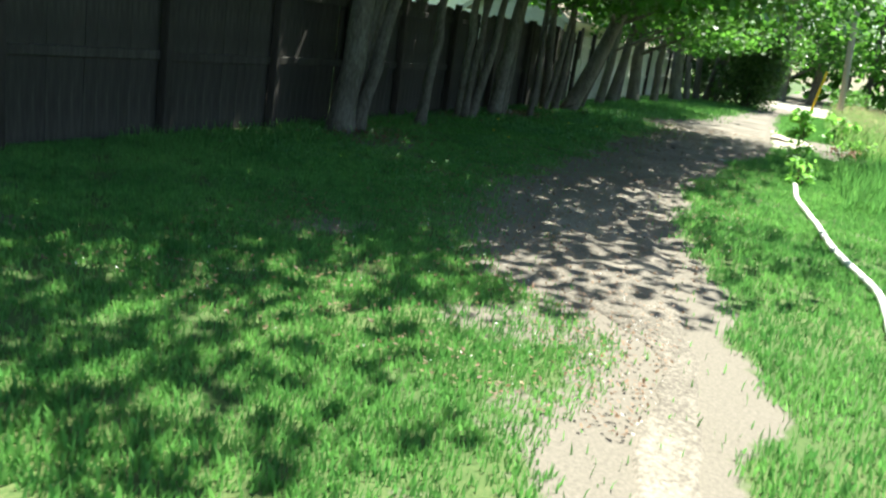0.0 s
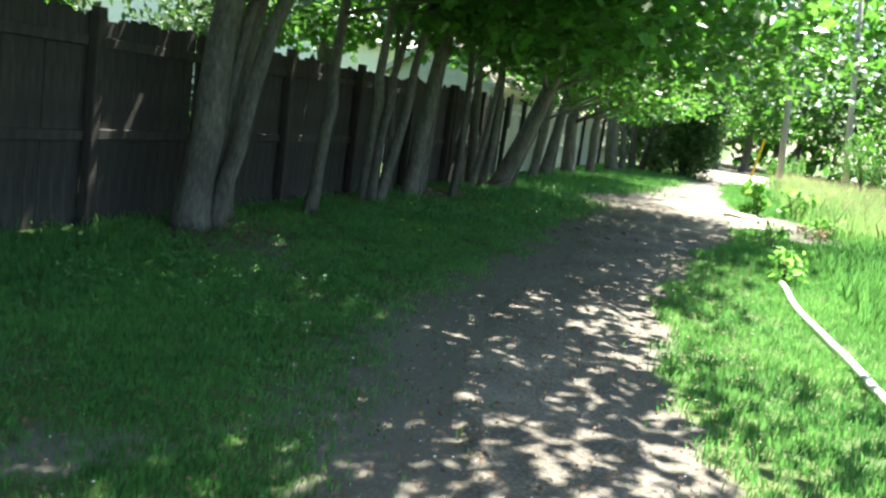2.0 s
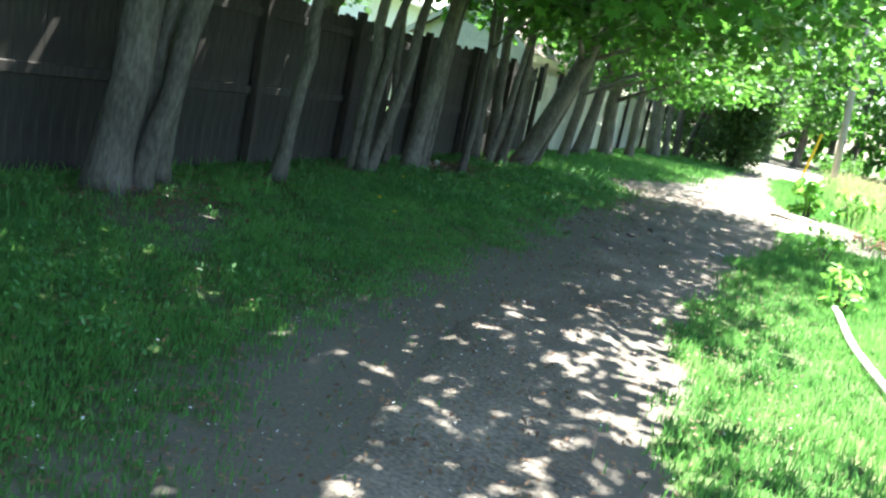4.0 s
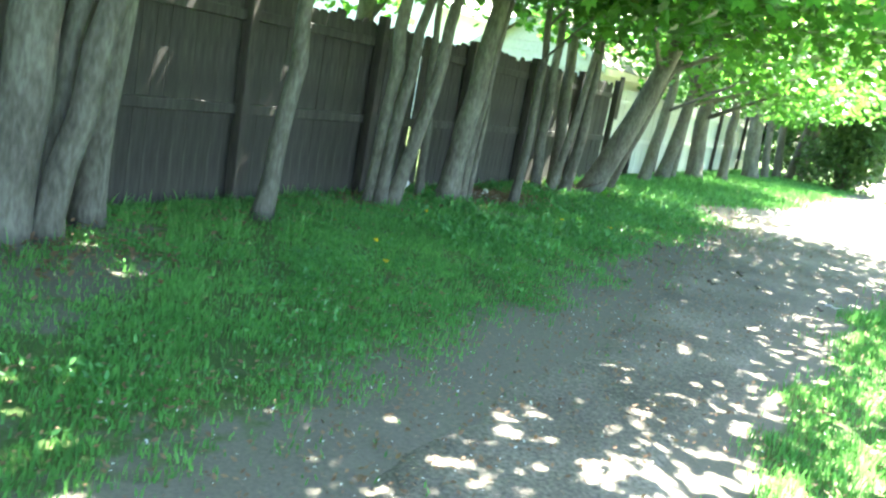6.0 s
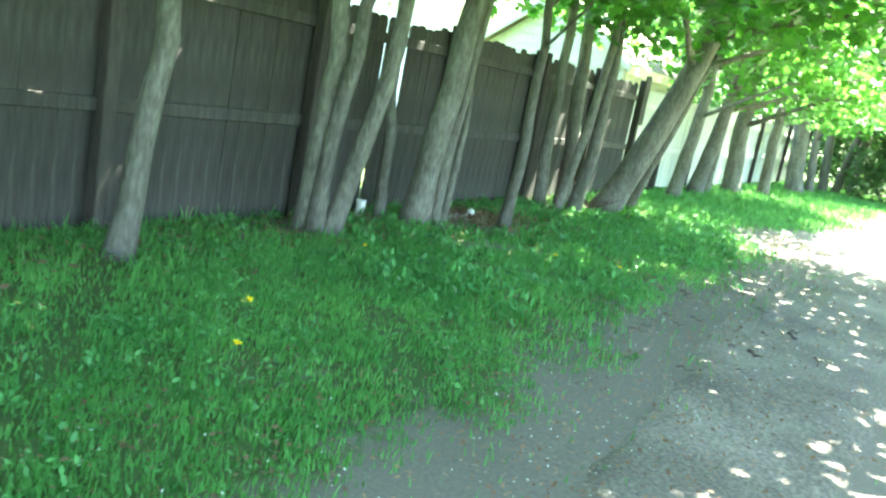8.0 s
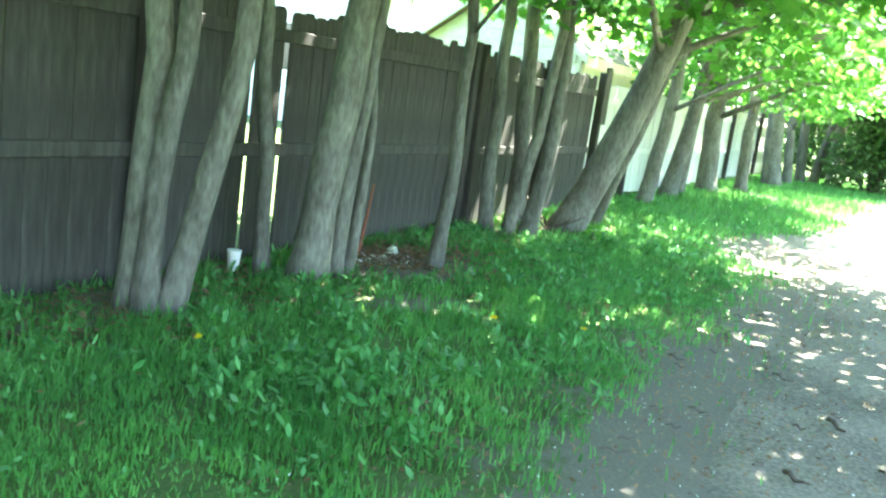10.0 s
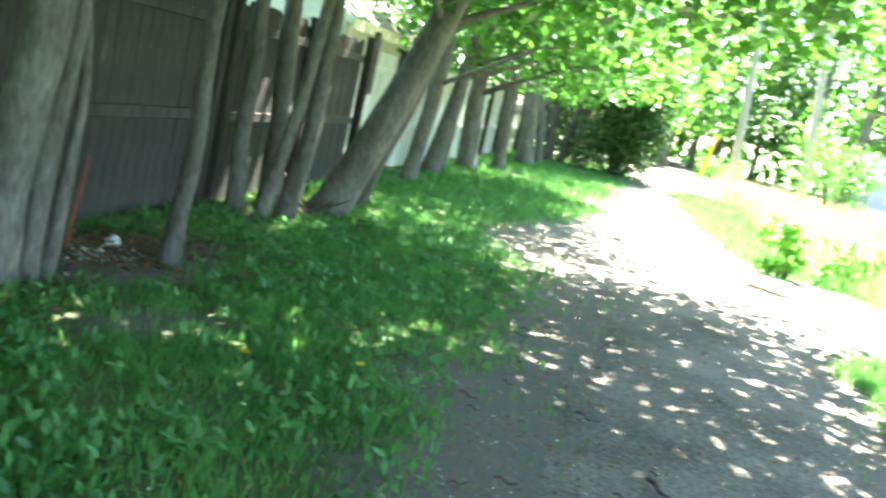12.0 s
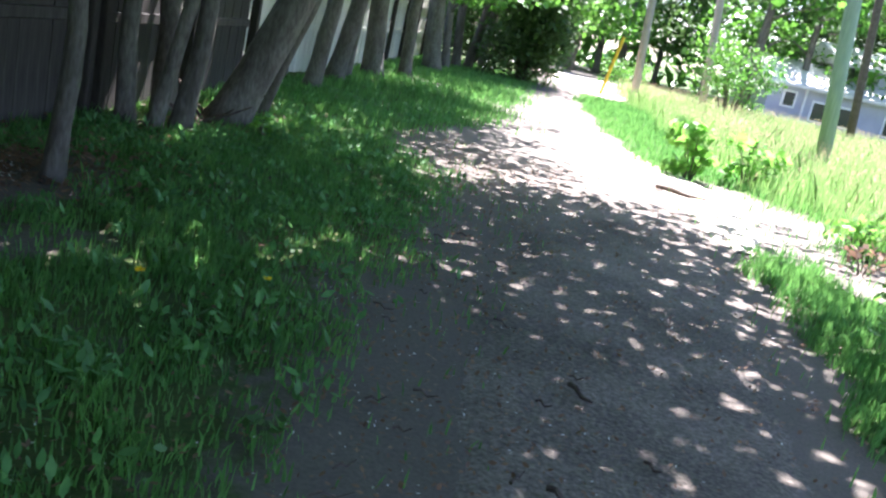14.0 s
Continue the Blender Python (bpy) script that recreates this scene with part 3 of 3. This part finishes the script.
shrub("low weeds with some browned leaves on bare earth", 2.0, 7.2, 0.35, 0.5, 0.22, M_BLEAF, 6, 10, 0.10, z0=0.03)
shrub("low weeds with some browned leaves on bare earth", 2.3, 8.2, 0.4, 0.5, 0.3, M_SAP, 14, 12, 0.10, z0=0.03)
shrub("small leafy weed clump beside the white edging", 1.35, 1.0, 0.2, 0.4, 0.3, M_SAP, 16, 9, 0.09, z0=0.05)
shrub("small leafy weed clump in the verge", 1.25, 4.0, 0.25, 0.7, 0.35, M_SAP, 16, 10, 0.09, z0=0.05)
shrub("small yellow-green seedling by the leaning maple", -3.4, 7.1, 0.08, 0.08, 0.14, M_SAP, 4, 6, 0.08, z0=0.04)
shrub("red-leaved ornamental shrub rising behind the fence", -5.3, -3.9, 0.3, 0.6, 2.0, M_RLEAF, 45, 14, 0.08, seed=9)
shrub("red-leaved ornamental shrub rising behind the fence", -5.3, -2.0, 0.25, 0.4, 1.95, M_RLEAF, 40, 10, 0.08, seed=15)
shrub("light green shrub spilling over the fence top", -5.5, -3.0, 0.4, 0.7, 2.2, M_LEAF, 60, 16, 0.10, seed=16)
shrub("red-leaved ornamental shrub rising behind the fence", -5.3, 0.4, 0.3, 0.6, 1.98, M_RLEAF, 45, 12, 0.09, seed=12)
for k, (hx, hy, hh) in enumerate(((-6.6, -3.6, 2.4), (-7.0, -1.2, 2.9), (-6.7, 1.2, 2.5), (-7.6, 3.2, 3.2))):
    shrub("leafy green garden shrub behind the brown fence", hx, hy, 1.1, 1.1, hh, M_DLEAF, 90, 30, 0.12, seed=30 + k)
shrub("light green shrub in the sunny clearing", 5.5, 29.5, 1.6, 1.2, 2.2, M_LEAF, 90, 30, 0.12, seed=4)
shrub("light green shrub in the sunny clearing", 2.6, 36.0, 1.1, 1.0, 1.0, M_LEAF, 70, 18, 0.12, seed=6)

# ---- wooded distance ----
for k in range(26):
    tx = -14 + k * 1.9 + rnd.uniform(-0.8, 0.8)
    tree("tall woodland tree beyond the clearing", tx, 50 + rnd.uniform(-4, 9), rnd.uniform(0.16, 0.32), rnd.uniform(-0.05, 0.05), 0, rnd.uniform(12, 17), 4.5, 60 + k, count=12, each=70, first=0.22, low=2.5, reach=0, size=0.42, leaf=M_LEAF if k % 3 else M_DLEAF, group="woodland trees", shape=OVAL)
pl = np.stack([rng.uniform(-40, 70, 22000), rng.uniform(58, 70, 22000), rng.uniform(0, 1, 22000) ** 0.9 * 15], -1)
woods = new("woodland", mesh_np("woodland", leaves(pl, 1.0, OVAL, 0.7, 0.1), len(OVAL), M_LEAF))
tagged(woods, "dense green woodland closing the distance", "woods", kind="stuff")
for k, (tx, ty) in enumerate(((16, 52), (21, 58), (26, 50))):
    tree("tall woodland tree behind the grey house", tx, ty, 0.3, 0, 0, 15, 5.5, 120 + k, count=14, each=90, first=0.3, low=3, reach=0, size=0.42, leaf=M_DLEAF, group="woodland trees", shape=OVAL)

# ---- grey house across the meadow ----
house = thing("grey_house", "low grey house with pale roof and white-trimmed windows", "house", (10.3, 45, -0.6))
part("wall", block((0.3, 0, 0), (14, 8, 2.45)), M_HOUSE, house)
part("roof", prism([(-0.5, 2.3), (9.5, 2.3), (9.5, 2.42), (4, 3.7), (-0.5, 2.45)], "x", 0, 12.5), M_PROOF, house).rotation_euler = (0, 0, 0)
part("upper_wall", block((6.0, 2.0, 2.45), (14, 8, 3.95)), M_HOUSE, house)
part("upper_roof", prism([(1.4, 3.85), (9, 3.85), (9, 4.0), (5, 5.0), (1.4, 4.0)], "x", 3.6, 14.6), M_PROOF, house)
for x0, x1, z0, z1 in ((1.1, 1.6, 1.35, 2.0), (2.6, 4.6, 0.9, 1.75), (6.2, 8.2, 0.9, 1.7), (10, 11.2, 1.0, 1.9)):
    w = part("window", block((x0 - 0.1, -0.05, z0 - 0.1), (x1 + 0.1, 0.0, z1 + 0.1)), M_WHITE, house, "white window frame")
    part("pane", block((x0, -0.062, z0), (x1, -0.052, z1)), M_GLASS, w)
w = part("window", block((7.0, 1.95, 2.95), (7.7, 2.0, 3.7)), M_WHITE, house, "white window frame")
part("pane", block((7.08, 1.94, 3.03), (7.62, 1.948, 3.62)), M_GLASS, w)
part("downpipe", tube(bmesh.new(), [Vector((2.1, -0.08, 0.2)), Vector((2.1, -0.08, 2.3))], [0.06, 0.06], 8), M_WHITE, house)


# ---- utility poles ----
# lx tilts the shaft so that its slant fits the rolled camera's view.
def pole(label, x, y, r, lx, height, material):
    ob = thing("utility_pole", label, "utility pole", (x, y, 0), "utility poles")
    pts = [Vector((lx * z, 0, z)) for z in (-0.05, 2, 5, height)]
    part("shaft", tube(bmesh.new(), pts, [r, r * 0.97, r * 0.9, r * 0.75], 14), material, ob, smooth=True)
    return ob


pole("grey wooden pole in the clearing, tilted to fit the camera's view", 2.2, 28, 0.13, -0.07, 8, M_GREYP)
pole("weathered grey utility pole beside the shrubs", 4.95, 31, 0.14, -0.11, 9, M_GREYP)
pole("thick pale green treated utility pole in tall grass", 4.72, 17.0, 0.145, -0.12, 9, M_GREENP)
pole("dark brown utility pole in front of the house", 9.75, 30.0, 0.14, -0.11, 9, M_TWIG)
guard = thing("guy_wire", "guy wire with a bright yellow plastic guard", "guy wire", (1.05, 27, 0))
part("guard", tube(bmesh.new(), [Vector((0, 0, 0.1)), Vector((0.28, 0, 1.9))], [0.05, 0.05], 8), M_YELLOW, guard)
part("cable", tube(bmesh.new(), [Vector((0.28, 0, 1.9)), Vector((1.0, 0.9, 6.5))], [0.01, 0.01], 5), M_WIRE, guard)
for k in range(3):
    a, b = Vector((4.3, 17, 6.2 + 0.4 * k)), Vector((30, 36, 5.4 + 0.5 * k))
    pts = [a.lerp(b, f / 8) - Vector((0, 0, 1.2 * (1 - (f / 4 - 1) ** 2))) for f in range(9)]
    tagged(new("overhead_cable", mesh_of("overhead_cable", tube(bmesh.new(), pts, [0.015] * 9, 5), M_WIRE)), "black overhead cable sagging from the green pole", "cable", "overhead cables")

# ---- small things on the ground ----
# Made-up tube standing in for a flat pale strip of soil or plank edging.
pts = [Vector((edge(((-9, 2.2), (-5.3, 2.02), (-2.2, 1.52), (0.9, 1.25)), yy) + 0.03 * math.sin(yy * 2), yy, 0.035)) for yy in np.arange(-8, 0.9, 0.25)]
tagged(new("edging_strip", mesh_of("edging_strip", tube(bmesh.new(), pts, [0.032] * len(pts), 8), M_PALE, True)), "long white edging strip in the mown grass, built as a tube", "pipe")


def stick(label, x, y, length, turn, r=0.012, material=M_TWIG, tilt=0.0):
    a = radians(turn)
    d = Vector((math.cos(a), math.sin(a), tilt)).normalized()
    p = [Vector((x, y, 0.035)) + d * (length * f) + Vector((0, 0, 0.01 * math.sin(f * 7))) for f in (0, 0.3, 0.6, 1.0)]
    return tagged(new("stick", mesh_of("stick", tube(bmesh.new(), p, [r, r, r * 0.8, r * 0.4], 6), material)), label, "stick", "sticks on the path")


stick("dark fallen twig on the dirt path", -0.75, 2.95, 0.17, -60)
stick("short dark twig on the dirt path", -0.5, 2.4, 0.08, -50, 0.008)
stick("short dark twig on the dirt path", -0.85, 2.05, 0.11, -40, 0.012)
stick("pale dry twig lying at the path's edge", 0.1, 2.35, 0.14, 10, 0.006, M_PALE)
stick("dead branch lying at the sunny path edge", 0.5, 9.6, 0.6, -25, 0.03)
stick("short dark twig on the dirt path", 0.05, 2.1, 0.1, -50, 0.009)
for k in range(26):
    sx = edge(LEFT, 1.0 + 0.17 * k) + rnd.uniform(-0.35, 0.9)
    stick("small dark twig among path debris", sx, 1.0 + 0.17 * k, rnd.uniform(0.05, 0.15), rnd.uniform(-80, 80), rnd.uniform(0.003, 0.007))
stick("thin rusty metal rod leaning by the fence", -4.25, 3.95, 0.55, 80, 0.014, M_RUST, 6.0)
for k in range(7):
    stick("tangled dead branch at the leaning maple's foot", -3.9 - 0.1 * rnd.random(), 6.9 + 0.5 * rnd.random(), 0.5, rnd.uniform(0, 360), 0.014, M_TWIG, rnd.uniform(0.1, 0.8))


def scrap(name, label, x, y, sx, sy, sz, material, category="litter"):
    bm = bmesh.new()
    bmesh.ops.create_icosphere(bm, subdivisions=2, radius=1)
    for v in bm.verts:
        v.co *= 1 + 0.35 * noise.noise(v.co * 1.7 + Vector((x, y, 0)))
        v.co = Vector((v.co.x * sx, v.co.y * sy, max(v.co.z, -0.2) * sz))
    ob = new(name, mesh_of(name, bm, material, True))
    ob.location = (x, y, 0.015 + 0.2 * sz)
    return tagged(ob, label, category)


def litter(label, x, y, rx, ry, n, material, size=0.05):
    pl = np.stack([rng.normal(x, rx, n), rng.normal(y, ry, n), rng.uniform(0.02, 0.06, n)], -1)
    tagged(new("leaf_litter", mesh_np("leaf_litter", leaves(pl, size, OVAL, 0.35, 0.0), len(OVAL), material)), label, "leaf litter", kind="stuff")


litter("reddish brown dead leaves under the trees", -4.1, 4.2, 0.2, 0.4, 700, M_BLEAF)
# Near-white scraps paint a small patch of sunlight at the fence foot.
litter("pale leaf scraps standing in for a sunlit spot by the fence", -4.05, 3.95, 0.09, 0.18, 260, M_PALE, 0.024)
litter("reddish brown dead leaves under the big maple", -3.6, -2.4, 0.35, 0.4, 350, M_BLEAF)
litter("dead leaves at the foot of the slim stems", -4.2, 1.7, 0.2, 0.6, 350, M_BLEAF)
litter("dark wilted leaf scraps on the path's edge", -1.75, 2.05, 0.05, 0.06, 16, M_DLEAF, 0.07)
litter("dark wilted leaf scraps on the path's edge", -1.3, 1.1, 0.04, 0.05, 10, M_DLEAF, 0.06)
litter("scattered dead leaves along the fence foot", -4.0, 3.0, 0.3, 3.2, 1500, M_BLEAF, 0.045)
litter("brown leaf litter over the bare earth", -3.9, 4.6, 0.35, 0.6, 700, M_BLEAF, 0.05)
litter("dead leaves at the foot of the leaning maple", -3.9, 7.2, 0.3, 0.5, 350, M_BLEAF)
scrap("stone", "round pale stone among the leaf litter", -4.15, 4.3, 0.05, 0.06, 0.06, M_PALE, "stone")
cup = thing("paper_cup", "white paper cup lying upright by the fence", "cup", (-4.42, 2.72, 0.02))
part("cup_body", tube(bmesh.new(), [Vector((0, 0, 0)), Vector((0, 0, 0.13))], [0.035, 0.045], 12), M_PALE, cup)
part("rim", tube(bmesh.new(), [Vector((0, 0, 0.13)), Vector((0, 0, 0.137))], [0.049, 0.048], 12), M_WHITE, cup)


def dandelion(x, y):
    ob = thing("dandelion", "yellow dandelion flower standing in the grass", "flower", (x, y, 0.02), "dandelions")
    part("stalk", tube(bmesh.new(), [Vector((0, 0, 0)), Vector((0.01, 0, 0.07)), Vector((0.02, 0.01, 0.13))], [0.003, 0.003, 0.003], 5), M_WEED, ob)
    pl = leaves(np.tile([[0.02, 0.01, 0.13]], (26, 1)), 0.022, OVAL, 0.25, -0.35)
    part("petals", mesh_np("petals", pl, len(OVAL), M_PETAL), None, ob)


for x, y in ((-2.55, 2.75), (-2.35, -1.0), (-2.75, -0.5), (-3.3, 1.2), (-2.1, 3.0)):
    dandelion(x, y)


# ---- grass, weeds ----
def blades(n, xs, ys, lo, hi, width, keep, lean=0.5):
    x, y = rng.uniform(*xs, n), rng.uniform(*ys, n)
    ok = keep(x, y)
    x, y = x[ok], y[ok]
    m = len(x)
    h = rng.uniform(lo, hi, m)
    a, b = rng.uniform(0, 2 * np.pi, m), rng.uniform(0, 2 * np.pi, m)
    base = np.stack([x, y, np.full(m, 0.0)], -1)
    side = np.stack([np.cos(a), np.sin(a), np.zeros(m)], -1) * (width * rng.uniform(0.6, 1.3, m))[:, None]
    bend = np.stack([np.cos(b), np.sin(b), np.zeros(m)], -1) * (h * rng.uniform(0.05, lean, m))[:, None]
    top = base + bend + np.stack([np.zeros(m), np.zeros(m), h], -1)
    mid = base + bend * 0.3 + np.stack([np.zeros(m), np.zeros(m), h * 0.55], -1)
    return np.stack([base - side, base + side, mid + side * 0.8, top, mid - side * 0.8], 1).reshape(-1, 3), top


def on_lawn(x, y):
    thick = np.clip(0.62 + 0.75 * spread(x, y, 6.3, 4) + 0.35 * spread(x, y, 1.6, 4) + np.where((x > 0) | (y < -4), 0.35, 0), 0.12, 1)
    return (rng.random(len(x)) < thick * np.clip(1.15 - 1.3 * wear_at(x, y), 0.015, 1)) & (x > -4.6)


def on_left(x, y):
    return on_lawn(x, y) & (x < edge(LEFT, y) + 0.4)


def on_right(x, y):
    return on_lawn(x, y) & (x > edge(RIGHT, y) - 0.2)


def lawn(name, label, parts_, material, size=5):
    ob = new(name, mesh_np(name, np.concatenate(parts_), size, material))
    return tagged(ob, label, "grass", kind="stuff")


left = [blades(380000, (-4.6, 1.2), (-10.5, 0.5), 0.018, 0.055, 0.004, on_left)[0],
        blades(150000, (-4.6, -0.8), (0.5, 9), 0.025, 0.08, 0.0045, on_left)[0],
        blades(60000, (-4.6, 0), (9, 30), 0.05, 0.15, 0.009, on_left)[0],
        blades(9000, (-4.6, -3.4), (-6, 14), 0.06, 0.15, 0.005, on_left)[0]]
lawn("lawn_grass", "green lawn grass between the path and the fence", left, M_GRASS)
right = [blades(130000, (0.0, 4.0), (-10, 2.0), 0.025, 0.07, 0.0045, on_right)[0],
         blades(70000, (0.1, 4.0), (2, 9), 0.04, 0.12, 0.0055, on_right)[0],
         blades(25000, (0.0, 3.0), (9, 26), 0.05, 0.16, 0.008, on_right)[0]]
right += [blades(60000, (3.5, 10), (-15, 8), 0.05, 0.14, 0.009, on_right)[0],
          blades(30000, (1.9, 7), (-1, 9), 0.10, 0.30, 0.007, on_right)[0],
          blades(30000, (-4.6, 3.5), (-16, -10), 0.03, 0.09, 0.008, on_lawn)[0]]
lawn("verge_grass", "bright green grass verge beside the path", right, M_GRASS)


def on_meadow(x, y):
    return (x > 1.9 + 0.5 * spread(x, y, 0.9, 5) + np.clip((9.5 - y) * 0.25, 0, 2)) & on_right(x, y)


tall, tops = blades(170000, (1.2, 20), (7.5, 34), 0.20, 0.62, 0.0042, on_meadow, 0.45)
lawn("meadow_grass", "tall unmown meadow grass gone to seed", [tall], M_MEADOW)
ears = tops[::3]
lawn("seed_heads", "beige seed heads of tall meadow grass", [leaves(ears, 0.065, OVAL * (0.4, 1), 0.5, -1.1)], M_SEED, len(OVAL))
wx, wy = rng.uniform(-4.5, -1.3, 11000), rng.uniform(-5, 12, 11000)
sel = rng.random(11000) < np.clip(0.45 + 0.9 * spread(wx, wy, 2.7, 6), 0.05, 1)
wx, wy = wx[sel], wy[sel]
ok = on_left(wx, wy)
wp = np.repeat(np.stack([wx[ok], wy[ok], np.full(ok.sum(), 0.02)], -1), 5, 0)
wp[:, :2] += rng.normal(0, 0.045, (len(wp), 2))
wp[:, 2] += rng.uniform(0, 0.06, len(wp))
lawn("broadleaf_weeds", "broad-leaved weeds among the lawn grass", [leaves(wp[wp[:, 1] < 0.8], 0.034, OVAL * (0.9, 1), 0.45, -0.4), leaves(wp[wp[:, 1] >= 0.8], 0.062, OVAL * (0.8, 1), 0.5, -0.6)], M_WEED, len(OVAL))
gx, gy = rng.uniform(-2.4, 1.0, 26000), rng.uniform(-9, 9.5, 26000)
sel = rng.random(26000) < np.clip(0.35 + 0.8 * np.exp(-np.abs(gx - edge(LEFT, gy) - 0.1) / 0.45) + 0.4 * spread(gx, gy, 2.9, 8), 0.06, 1)
gp = np.stack([gx[sel], gy[sel], np.full(sel.sum(), 0.036)], -1)
lawn("leaf_litter_bits", "small dry leaf scraps and wood chips on the path", [leaves(gp, 0.027, OVAL, 0.35, 0.0)], M_BLEAF, len(OVAL))
lawn("pale_chips", "small pale wood chips and pebbles on the path", [leaves(gp[::7] + (0.03, 0.02, 0.0), 0.013, OVAL, 0.3, 0.0)], M_PALE, len(OVAL))
